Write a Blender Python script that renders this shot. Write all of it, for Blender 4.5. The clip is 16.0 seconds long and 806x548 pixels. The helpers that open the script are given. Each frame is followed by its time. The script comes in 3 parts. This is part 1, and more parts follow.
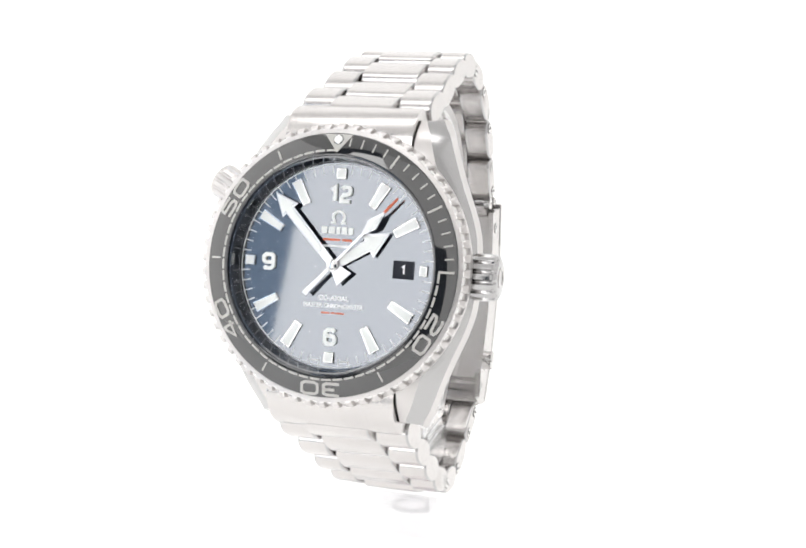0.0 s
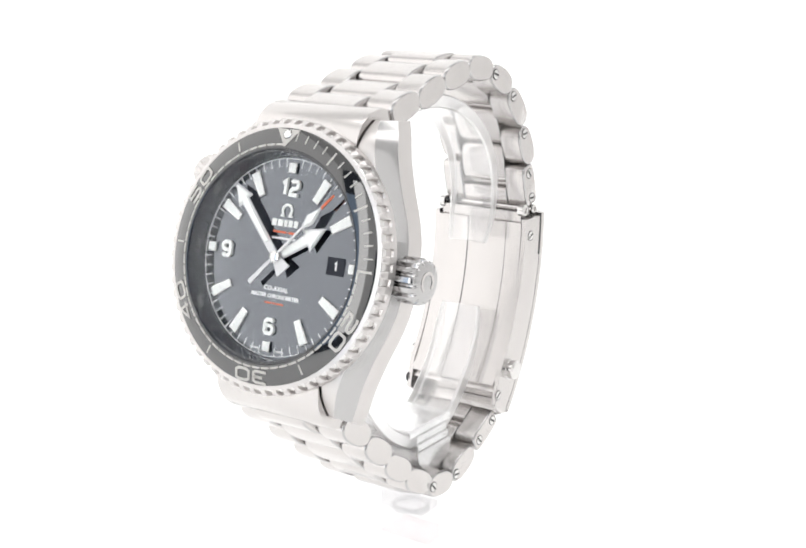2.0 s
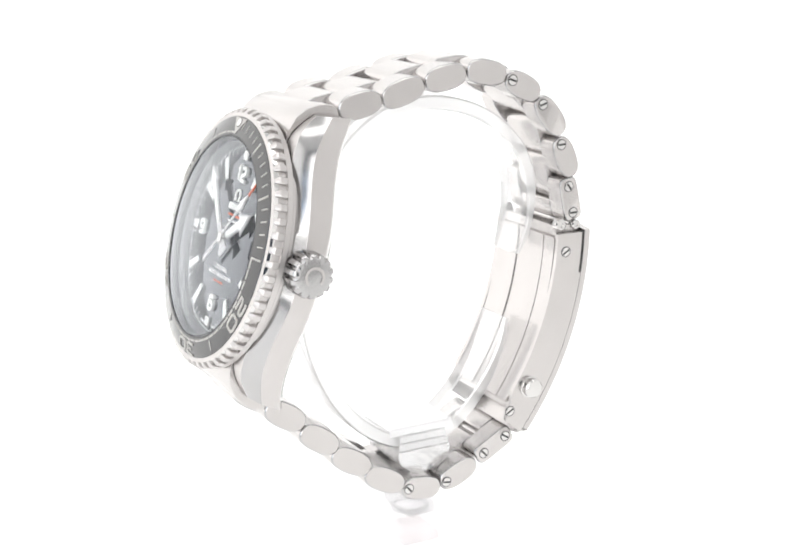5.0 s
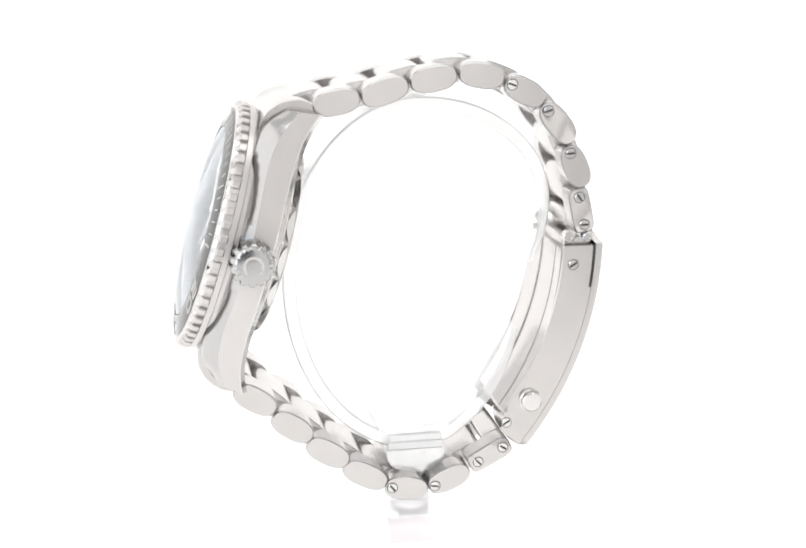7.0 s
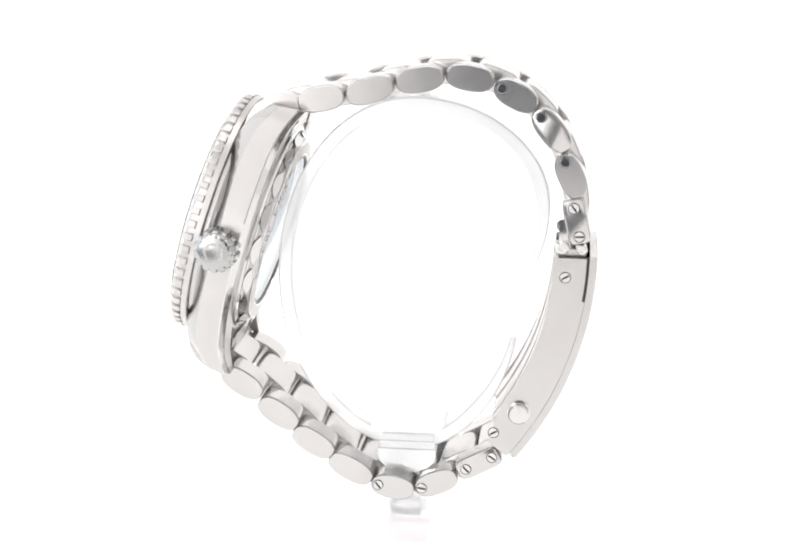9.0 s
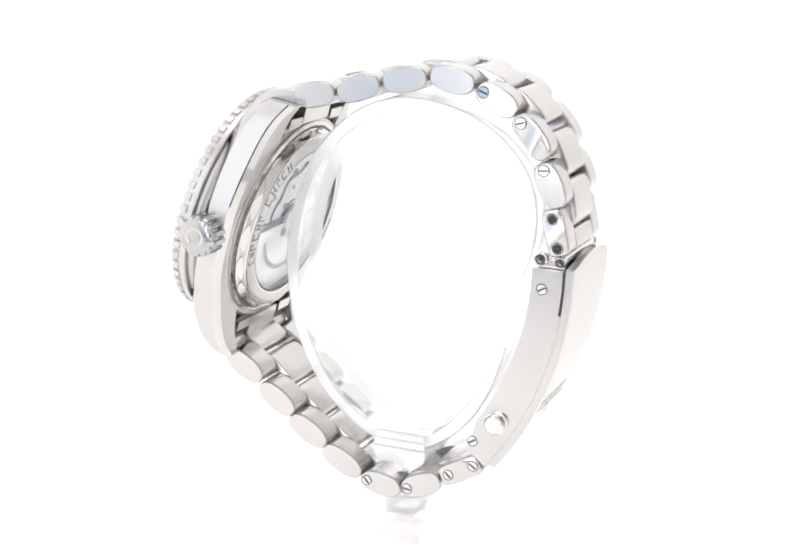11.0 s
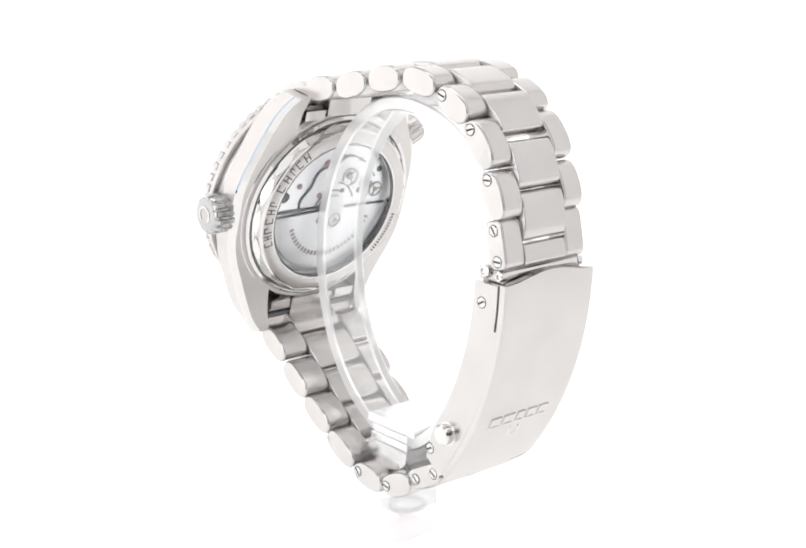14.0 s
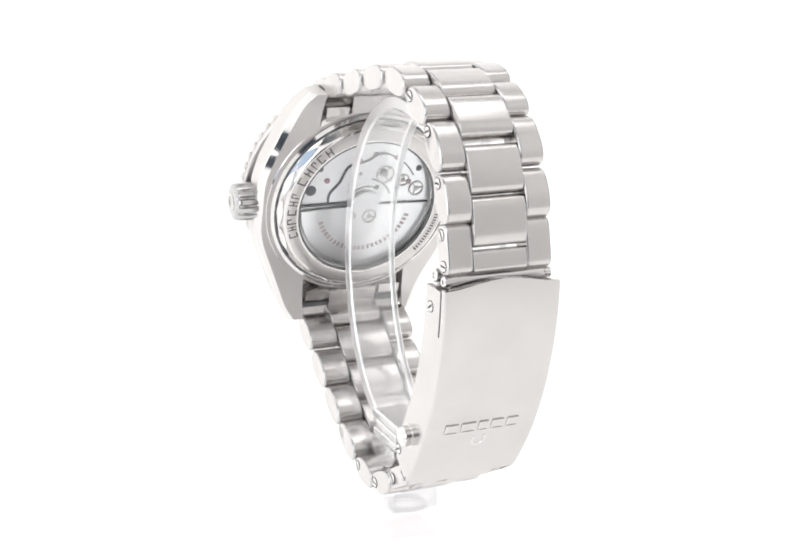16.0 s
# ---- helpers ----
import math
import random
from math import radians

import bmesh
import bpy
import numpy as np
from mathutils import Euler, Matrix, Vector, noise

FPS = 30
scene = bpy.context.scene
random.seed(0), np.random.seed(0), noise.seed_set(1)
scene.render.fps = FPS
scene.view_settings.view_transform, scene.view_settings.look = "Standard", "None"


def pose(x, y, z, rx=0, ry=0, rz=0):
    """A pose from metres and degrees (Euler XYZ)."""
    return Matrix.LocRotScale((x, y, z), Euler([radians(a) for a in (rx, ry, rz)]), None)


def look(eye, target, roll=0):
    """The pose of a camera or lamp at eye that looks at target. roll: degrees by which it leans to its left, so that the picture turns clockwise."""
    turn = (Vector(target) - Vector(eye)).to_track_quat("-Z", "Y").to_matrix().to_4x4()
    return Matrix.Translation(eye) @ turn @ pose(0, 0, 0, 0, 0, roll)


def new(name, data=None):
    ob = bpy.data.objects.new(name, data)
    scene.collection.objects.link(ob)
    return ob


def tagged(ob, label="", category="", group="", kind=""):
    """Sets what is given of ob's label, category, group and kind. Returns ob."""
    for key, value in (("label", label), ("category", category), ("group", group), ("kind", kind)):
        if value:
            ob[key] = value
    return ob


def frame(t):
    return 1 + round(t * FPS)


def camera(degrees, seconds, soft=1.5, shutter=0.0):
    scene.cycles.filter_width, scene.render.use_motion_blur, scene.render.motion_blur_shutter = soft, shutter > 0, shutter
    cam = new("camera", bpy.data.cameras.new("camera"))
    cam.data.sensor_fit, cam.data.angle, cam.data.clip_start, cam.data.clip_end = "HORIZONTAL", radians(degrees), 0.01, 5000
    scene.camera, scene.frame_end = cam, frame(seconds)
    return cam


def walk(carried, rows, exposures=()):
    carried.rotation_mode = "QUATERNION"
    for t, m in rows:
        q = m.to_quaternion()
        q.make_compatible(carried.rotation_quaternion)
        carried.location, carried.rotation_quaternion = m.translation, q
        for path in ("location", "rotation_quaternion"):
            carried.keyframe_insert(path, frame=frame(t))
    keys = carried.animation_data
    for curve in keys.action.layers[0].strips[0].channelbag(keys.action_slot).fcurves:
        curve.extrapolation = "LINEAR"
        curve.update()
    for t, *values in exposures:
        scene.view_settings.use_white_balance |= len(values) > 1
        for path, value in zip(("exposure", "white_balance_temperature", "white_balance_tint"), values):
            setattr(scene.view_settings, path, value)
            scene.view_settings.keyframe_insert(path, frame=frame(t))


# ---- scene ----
MM = 0.001
AXIS_Z = 0.075          # height of the watch's middle over the table
EYE = (-0.00128, -0.24082, AXIS_Z + 0.06712)
cam = camera(32.19, 16.0, soft=1.9)
walk(cam, [(0, look(EYE, (-0.00128, 0, AXIS_Z))), (16, look(EYE, (-0.00128, 0, AXIS_Z)))])

# ---- world and light: a white light tent, dark room outside its opening ----
world = bpy.data.worlds.new("room")
world.use_nodes = True
scene.world = world
world.node_tree.nodes["Background"].inputs[0].default_value = (0.7, 0.82, 1.0, 1)
world.node_tree.nodes["Background"].inputs[1].default_value = 0.11
scene.view_settings.exposure = 0.06


# ---- materials ----
def material(name, base, rough=0.5, metal=0.0, **more):
    mat = bpy.data.materials.new(name)
    mat.use_nodes = True
    bsdf = mat.node_tree.nodes["Principled BSDF"]
    bsdf.inputs["Base Color"].default_value = (*base, 1)
    bsdf.inputs["Roughness"].default_value = rough
    bsdf.inputs["Metallic"].default_value = metal
    for key, value in more.items():
        bsdf.inputs[key.replace("_", " ")].default_value = value
    return mat


def grain(mat, scale, stretch, rough, bump=0.02, base=None, blotch=0.03):
    """Fine streaks in roughness, relief and tone, and broad soft blotches."""
    nodes, links = mat.node_tree.nodes, mat.node_tree.links
    bsdf = nodes["Principled BSDF"]
    coord = nodes.new("ShaderNodeTexCoord")
    mapping = nodes.new("ShaderNodeMapping")
    mapping.inputs["Scale"].default_value = stretch
    links.new(coord.outputs["Object"], mapping.inputs["Vector"])
    fine = nodes.new("ShaderNodeTexNoise")
    fine.inputs["Scale"].default_value = scale
    fine.inputs["Detail"].default_value = 4
    links.new(mapping.outputs["Vector"], fine.inputs["Vector"])
    broad = nodes.new("ShaderNodeTexNoise")
    broad.inputs["Scale"].default_value = 160
    broad.inputs["Detail"].default_value = 3
    links.new(coord.outputs["Object"], broad.inputs["Vector"])
    spread = nodes.new("ShaderNodeMapRange")
    spread.inputs["To Min"].default_value, spread.inputs["To Max"].default_value = rough
    links.new(fine.outputs["Fac"], spread.inputs["Value"])
    links.new(spread.outputs["Result"], bsdf.inputs["Roughness"])
    relief = nodes.new("ShaderNodeBump")
    relief.inputs["Strength"].default_value = bump
    relief.inputs["Distance"].default_value = 0.00005
    links.new(fine.outputs["Fac"], relief.inputs["Height"])
    links.new(relief.outputs["Normal"], bsdf.inputs["Normal"])
    if base:
        tone = nodes.new("ShaderNodeMix")
        tone.data_type = "RGBA"
        tone.inputs["A"].default_value = (*[c * (1 - blotch) for c in base], 1)
        tone.inputs["B"].default_value = (*[min(1, c * (1 + blotch)) for c in base], 1)
        links.new(broad.outputs["Fac"], tone.inputs["Factor"])
        links.new(tone.outputs["Result"], bsdf.inputs["Base Color"])
    return mat


STEEL = (0.6, 0.578, 0.568)
brushed = grain(material("brushed_steel", STEEL, 0.3, 1.0), 1.0, (12000, 500, 500), (0.17, 0.29), 0.05, STEEL, 0.07)
brushed_case = grain(material("brushed_case_steel", STEEL, 0.3, 1.0), 1.0, (500, 12000, 500), (0.31, 0.41), 0.035, STEEL, 0.06)
polished = grain(material("polished_steel", (0.68, 0.67, 0.66), 0.06, 1.0), 700.0, (1, 1, 1), (0.03, 0.09), 0.0, (0.68, 0.67, 0.66))
# darker copy of the polished steel: dimmer reflections put into the base colour
dimmed_steel = grain(material("darkened_polished_steel", (0.47, 0.465, 0.465), 0.1, 1.0), 700.0, (1, 1, 1), (0.15, 0.21), 0.01, (0.47, 0.465, 0.465))
dark_gap = material("dark_steel_gap", (0.05, 0.05, 0.05), 0.5, 0.6)
ceramic = grain(material("black_ceramic", (0.005, 0.005, 0.006), 0.12, 0.0, IOR=2.1), 900.0, (1, 1, 1), (0.04, 0.06), 0.0, (0.005, 0.005, 0.006), 0.2)
dial_black = grain(material("black_dial", (0.002, 0.003, 0.005), 0.10, 0.0, IOR=2.5, Specular_Tint=(0.88, 0.92, 1.0, 1)), 900.0, (1, 1, 1), (0.035, 0.05), 0.0, (0.002, 0.003, 0.005), 0.15)
date_black = material("matt_black_disc", (0.02, 0.022, 0.03), 0.6, 0.0, Specular_IOR_Level=0.2)
rehaut_black = material("black_polished_rehaut", (0.015, 0.018, 0.026), 0.05, 0.0, IOR=1.9)
liquid_metal = material("silver_grey_inlay", (0.45, 0.44, 0.42), 0.45, 0.25)
hand_silver = material("satin_silver", (0.55, 0.55, 0.56), 0.3, 0.9)
lume = grain(material("white_lume", (0.78, 0.79, 0.77), 0.45), 3000.0, (1, 1, 1), (0.4, 0.55), 0.02, (0.78, 0.79, 0.77))
print_white = material("white_print", (0.82, 0.82, 0.82), 0.5)
print_orange = material("orange_print", (0.62, 0.12, 0.045), 0.5)
engraved = material("engraved_dark_fill", (0.06, 0.055, 0.055), 0.5)
engraved_faint = material("faint_engraving", (0.42, 0.36, 0.36), 0.45, 0.5)
ruby = material("ruby", (0.42, 0.27, 0.3), 0.15)
movement_steel = grain(material("striped_movement", (0.8, 0.8, 0.81), 0.3, 1.0), 1.0, (900, 120, 900), (0.28, 0.36), 0.01, (0.8, 0.8, 0.81))
bridge_grey = material("grey_bridge_gap", (0.16, 0.16, 0.17), 0.4, 0.6)


def clear(name, through_colour, gloss_colour, base, rough=0.02):
    """Clear sheet: what lies behind shows through, and the gloss grows towards grazing angles."""
    mat = bpy.data.materials.new(name)
    mat.use_nodes = True
    nodes, links = mat.node_tree.nodes, mat.node_tree.links
    nodes.remove(nodes["Principled BSDF"])
    glass = nodes.new("ShaderNodeBsdfTransparent")
    glass.inputs["Color"].default_value = (*through_colour, 1)
    gloss = nodes.new("ShaderNodeBsdfGlossy")
    gloss.inputs["Color"].default_value = (*gloss_colour, 1)
    gloss.inputs["Roughness"].default_value = rough
    weight = nodes.new("ShaderNodeLayerWeight")
    weight.inputs["Blend"].default_value = 0.5
    power = nodes.new("ShaderNodeMath")
    power.operation = "POWER"
    power.inputs[1].default_value = 4.0
    spread = nodes.new("ShaderNodeMapRange")
    spread.inputs["To Min"].default_value, spread.inputs["To Max"].default_value = base, 0.95
    mix = nodes.new("ShaderNodeMixShader")
    links.new(weight.outputs["Facing"], power.inputs[0])
    links.new(power.outputs["Value"], spread.inputs["Value"])
    links.new(spread.outputs["Result"], mix.inputs["Fac"])
    links.new(glass.outputs["BSDF"], mix.inputs[1])
    links.new(gloss.outputs["BSDF"], mix.inputs[2])
    links.new(mix.outputs["Shader"], nodes["Material Output"].inputs["Surface"])
    return mat


crystal_glass = clear("crystal", (0.99, 0.993, 0.995), (0.95, 0.97, 1.0), 0.0)
stand_acrylic = clear("stand_acrylic", (0.9, 0.898, 0.902), (1, 1, 1), 0.06, 0.1)
post_acrylic = clear("post_acrylic", (0.955, 0.93, 0.935), (1, 1, 1), 0.05, 0.1)
acrylic = clear("clear_acrylic", (0.985, 0.985, 0.987), (1, 1, 1), 0.14, 0.25)
edge_acrylic = clear("polished_acrylic_edge", (0.95, 0.95, 0.953), (1, 1, 1), 0.55, 0.35)
block_acrylic = clear("frosted_block_acrylic", (0.985, 0.985, 0.99), (1, 1, 1), 0.5, 0.2)


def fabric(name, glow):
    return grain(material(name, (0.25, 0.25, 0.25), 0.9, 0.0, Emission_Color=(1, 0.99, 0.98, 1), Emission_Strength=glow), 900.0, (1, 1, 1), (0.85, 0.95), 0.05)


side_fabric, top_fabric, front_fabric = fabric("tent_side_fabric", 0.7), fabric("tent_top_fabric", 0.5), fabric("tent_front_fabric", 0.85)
# front fabric again with its glow turned down, for greyer reflections in the clasp
dim_fabric = fabric("tent_low_glow_fabric", 0.4)
lamp_fabric, bright_fabric = fabric("softbox_fabric", 3.1), fabric("tent_bright_fabric", 1.25)
# the paper emits a little itself, to lift the backdrop to white
paper = grain(material("glowing_sweep_paper", (0.86, 0.86, 0.855), 0.8, 0.0, Emission_Color=(1, 1, 1, 1), Emission_Strength=0.24), 400.0, (1, 1, 1), (0.75, 0.85), 0.02)


# ---- mesh helpers (lengths in millimetres) ----
TILT = radians(16.8)
CASE = Matrix(((1, 0, 0, 0), (0, math.sin(TILT), -math.cos(TILT), 0), (0, math.cos(TILT), math.sin(TILT), 0), (0, 0, 0, 1)))


def finish(bm, sharp=32):
    bmesh.ops.recalc_face_normals(bm, faces=bm.faces)
    for f in bm.faces:
        f.smooth = True
    for e in bm.edges:
        if len(e.link_faces) == 2 and e.calc_face_angle(0) > radians(sharp):
            e.smooth = False
    return bm


def mesh_of(name, bm, mats, m=None, sharp=32):
    finish(bm, sharp)
    if m is not None:
        bmesh.ops.transform(bm, matrix=m, verts=bm.verts)
    bmesh.ops.scale(bm, vec=(MM, MM, MM), verts=bm.verts)
    me = bpy.data.meshes.new(name)
    bm.to_mesh(me)
    bm.free()
    for mat in mats if isinstance(mats, (list, tuple)) else [mats]:
        me.materials.append(mat)
    return me


def part(name, bm, mats, parent, label="", m=None, sharp=32):
    ob = new(name, mesh_of(name, bm, mats, m, sharp))
    ob.parent = parent
    return tagged(ob, label)


def placed(name, me, parent, m, label=""):
    """A part on a shared mesh, at the pose m (its place in millimetres)."""
    ob = new(name, me)
    ob.parent = parent
    m = m.copy()
    m.translation = m.translation * MM
    ob.matrix_basis = m
    return tagged(ob, label)


def bridge(bm, loops, closed_ring=True, caps=True, mat=0, mats=None):
    """Skin a row of equal vertex loops; mats gives a material to each side strip."""
    rows = [[bm.verts.new(p) for p in loop] for loop in loops]
    n = len(rows[0])
    for a, b in zip(rows, rows[1:]):
        for i in range(n if closed_ring else n - 1):
            f = bm.faces.new((a[i], a[(i + 1) % n], b[(i + 1) % n], b[i]))
            f.material_index = mats[i] if mats else mat
    if caps:
        bm.faces.new(rows[0]).material_index = mat
        bm.faces.new(rows[-1]).material_index = mat
    return bm


def lathe(bm, profile, segs=96, closed=True, mat=0, mats=None, turn=(0.0, 2 * math.pi)):
    """Turn a profile of (radius, height) about the third axis."""
    full = abs(turn[1] - turn[0] - 2 * math.pi) < 1e-6
    count = segs if full else segs + 1
    rows = []
    for k in range(count):
        a = turn[0] + (turn[1] - turn[0]) * k / segs
        rows.append([bm.verts.new((r * math.cos(a), r * math.sin(a), h)) for r, h in profile])
    n = len(profile)
    for k in range(segs):
        a, b = rows[k], rows[(k + 1) % count]
        for i in range(n if closed else n - 1):
            f = bm.faces.new((a[i], b[i], b[(i + 1) % n], a[(i + 1) % n]))
            f.material_index = mats[i] if mats else mat
    if not full and closed:
        bm.faces.new(rows[0])
        bm.faces.new(rows[-1])
    return bm


def slab(bm, outline, h0, h1, edge=0.0, mat=0):
    """A plate with an outline of (x, y), from h0 up to h1, its upper edge broken by edge."""
    cx = sum(p[0] for p in outline) / len(outline)
    cy = sum(p[1] for p in outline) / len(outline)
    loops = [[(x, y, h0) for x, y in outline], [(x, y, h1 - edge) for x, y in outline]]
    if edge:
        r = max(math.hypot(x - cx, y - cy) for x, y in outline)
        k = 1 - edge / r
        loops.append([(cx + (x - cx) * k, cy + (y - cy) * k, h1) for x, y in outline])
    return bridge(bm, loops, mat=mat)


def box(bm, x0, x1, y0, y1, z0, z1, edge=0.0, mat=0):
    return slab(bm, [(x0, y0), (x1, y0), (x1, y1), (x0, y1)], z0, z1, edge, mat)


def spun(deg, r=0.0, h=0.0):
    """Pose on the dial: clockwise from twelve by deg, at radius r and height h; its y axis points outwards."""
    return Matrix.Rotation(radians(-deg), 4, "Z") @ Matrix.Translation((0, r, h))


def text_mesh(name, body, size, mat, m, thick=0.1, bold=0.0, wide=1.0):
    curve = bpy.data.curves.new(name, "FONT")
    curve.body, curve.size, curve.align_x, curve.align_y = body, size, "CENTER", "CENTER"
    curve.extrude, curve.offset, curve.resolution_u = thick, bold, 4
    ob = new(name, curve)
    me = bpy.data.meshes.new_from_object(ob.evaluated_get(bpy.context.evaluated_depsgraph_get()))
    bpy.data.objects.remove(ob)
    bpy.data.curves.remove(curve)
    me.name = name
    me.transform(Matrix.Scale(MM, 4) @ m @ Matrix.Diagonal((wide, 1, 1, 1)))
    me.materials.clear()
    me.materials.append(mat)
    return me


def lettered(name, body, size, mat, parent, m, thick=0.1, bold=0.0, wide=1.0, label=""):
    ob = new(name, text_mesh(name, body, size, mat, m, thick, bold, wide))
    ob.parent = parent
    return tagged(ob, label)


# figures drawn as strokes in a unit box
FIGURES = {
    "0": (((0.2, 0), (0.8, 0), (1, 0.16), (1, 0.84), (0.8, 1), (0.2, 1), (0, 0.84), (0, 0.16)),),
    "1": (((0.2, 0.78), (0.62, 1), (0.62, 0)),),
    "2": (((0.02, 0.9), (0.2, 1), (0.8, 1), (1, 0.86), (1, 0.64), (0.85, 0.52), (0.2, 0.42), (0, 0.26), (0, 0), (1, 0)),),
    "3": (((0, 1), (0.8, 1), (1, 0.88), (1, 0.64), (0.82, 0.52), (0.3, 0.52)), ((0.7, 0.52), (0.82, 0.52), (1, 0.4), (1, 0.14), (0.8, 0), (0, 0))),
    "4": (((0.76, 0), (0.76, 1), (0.6, 1), (0, 0.3), (1, 0.3)),),
    "5": (((1, 1), (0.04, 1), (0.02, 0.57), (0.8, 0.57), (1, 0.43), (1, 0.14), (0.8, 0), (0, 0)),),
    "6": (((0.95, 0.88), (0.78, 1), (0.22, 1), (0, 0.84), (0, 0.16), (0.22, 0), (0.78, 0), (1, 0.16), (1, 0.42), (0.78, 0.57), (0.1, 0.57)),),
    "9": (((0.05, 0.12), (0.22, 0), (0.78, 0), (1, 0.16), (1, 0.84), (0.78, 1), (0.22, 1), (0, 0.84), (0, 0.58), (0.22, 0.43), (0.9, 0.43)),),
}


def stroke(bm, pts, width, h0, h1, closed=False):
    """A raised ribbon along a line of (x, y) points, mitred at its bends."""
    pts = [Vector(p) for p in pts]
    n, left, right = len(pts), [], []
    for i, p in enumerate(pts):
        a = pts[i - 1] if closed or i else p * 2 - pts[1]
        b = pts[(i + 1) % n] if closed or i < n - 1 else p * 2 - pts[i - 1]
        d0, d1 = (p - a).normalized(), (b - p).normalized()
        n0, n1 = Vector((-d0.y, d0.x)), Vector((-d1.y, d1.x))
        m = (n0 + n1).normalized()
        m = m * (width / 2 / max(0.5, m.dot(n0)))
        left.append(p + m)
        right.append(p - m)
    rows = [[(*l, h0), (*l, h1), (*r, h1), (*r, h0)] for l, r in zip(left, right)]
    return bridge(bm, rows + ([rows[0]] if closed else []), caps=not closed)


def figures(name, text, wide, tall, gap, width, mat, parent, m, thick, label=""):
    """Stroked figures side by side, centred."""
    bm = bmesh.new()
    total = len(text) * wide + (len(text) - 1) * gap
    for k, ch in enumerate(text):
        x0 = -total / 2 + k * (wide + gap) + width / 2
        for line in FIGURES[ch]:
            stroke(bm, [(x0 + x * (wide - width), (y - 0.5) * (tall - width)) for x, y in line], width, -0.05, thick, ch == "0")
    return part(name, bm, mat, parent, label, m)


# ---- the light tent ----
def panel(name, x0, x1, y0, y1, z0, z1, mat, label):
    bm = bmesh.new()
    box(bm, x0, x1, y0, y1, z0, z1)
    return tagged(new(name, mesh_of(name, bm, mat)), label, "light tent", kind="structure")


def tent():
    # paper sweep with a glow of its own: table, a soft curve, and the back
    bm = bmesh.new()
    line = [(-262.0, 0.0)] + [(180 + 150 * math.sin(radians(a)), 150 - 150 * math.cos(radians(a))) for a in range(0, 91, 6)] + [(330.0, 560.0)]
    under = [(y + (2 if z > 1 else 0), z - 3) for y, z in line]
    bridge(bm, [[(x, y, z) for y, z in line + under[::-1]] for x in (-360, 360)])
    tagged(new("backdrop", mesh_of("backdrop", bm, paper)), "seamless white paper sweep, given a faint glow, under and behind the watch", "backdrop", kind="structure")
    panel("wall_west", -364, -360, -262, 340, -3, 560, bright_fabric, "glowing white fabric side of the light tent")
    panel("wall_east", 360, 364, -262, 340, -3, 560, side_fabric, "glowing white fabric side of the light tent")
    panel("ceiling", -364, 364, -266, 340, 560, 564, top_fabric, "glowing white fabric top of the light tent")
    # assumed panel out of view, added to put highlights on the links
    panel("added_top_light", -260, 260, -60, 110, 552, 560, fabric("added_top_glow", 2.4), "unseen flat white light panel added under the tent top")
    # added blue panel, never in view: supplies the blue reflection on the dial
    blue_glow = grain(material("blue_glow_panel", (0.3, 0.4, 0.5), 0.8, 0.0, Emission_Color=(0.6, 0.76, 1.0, 1), Emission_Strength=0.85), 300.0, (1, 1, 1), (0.7, 0.9), 0.02)
    panel("blue_panel", -580, -310, -404, -400, 0, 520, blue_glow, "unseen blue glowing panel added beyond the open corner of the tent")
    z = EYE[2] / MM
    panel("wall_front", 150, 360, -266, -262, -3, 560, dim_fabric, "white fabric front of the light tent, its glow set lower")
    panel("wall_front", -360, -336, -266, -262, -3, 560, front_fabric, "white fabric front of the light tent with an opening")
    panel("front_softbox", -220, -120, -266, -262, 40, 460, lamp_fabric, "lit white softbox beside the tent opening")
    for name, x0, x1, z0, z1 in (("wall_front", -120, -60, -3, 560), ("wall_front", 42, 150, -3, 560), ("wall_front", -60, 42, z + 52, 560), ("wall_front", -60, 42, -3, 50)):
        panel(name, x0, x1, -266, -262, z0, z1, front_fabric, "white fabric front of the light tent with an opening")


tent()


# ---- the watch ----
watch = tagged(new("wristwatch"), "steel diver's wristwatch with black dial, ceramic bezel and closed bracelet", "wristwatch")


def blend(u, stops):
    """Smooth interpolation through (position, value) stops."""
    u = min(max(u, stops[0][0]), stops[-1][0])
    for k in range(len(stops) - 1):
        (a, va), (b, vb) = stops[k], stops[k + 1]
        if u <= b:
            before = stops[k - 1] if k else (2 * a - b, 2 * va - vb)
            after = stops[k + 2] if k + 2 < len(stops) else (2 * b - a, 2 * vb - va)
            d, t = b - a, (u - a) / (b - a)
            ma, mb = (vb - before[1]) / (b - before[0]) * d, (after[1] - va) / (after[0] - a) * d
            return va * (2 * t ** 3 - 3 * t * t + 1) + ma * (t ** 3 - 2 * t * t + t) + vb * (3 * t * t - 2 * t ** 3) + mb * (t ** 3 - t * t)


# half widths of the case along its length, with a guard on the crown side
CROWN_FLANK = ((0, 21.5), (5, 21.4), (9, 20.4), (13, 18.8), (18, 16.9), (22, 15.4), (24.4, 14.0))
PLAIN_FLANK = ((0, 20.9), (5, 20.8), (9, 20.2), (13, 18.6), (18, 15.9), (22, 13.9), (24.4, 12.8))


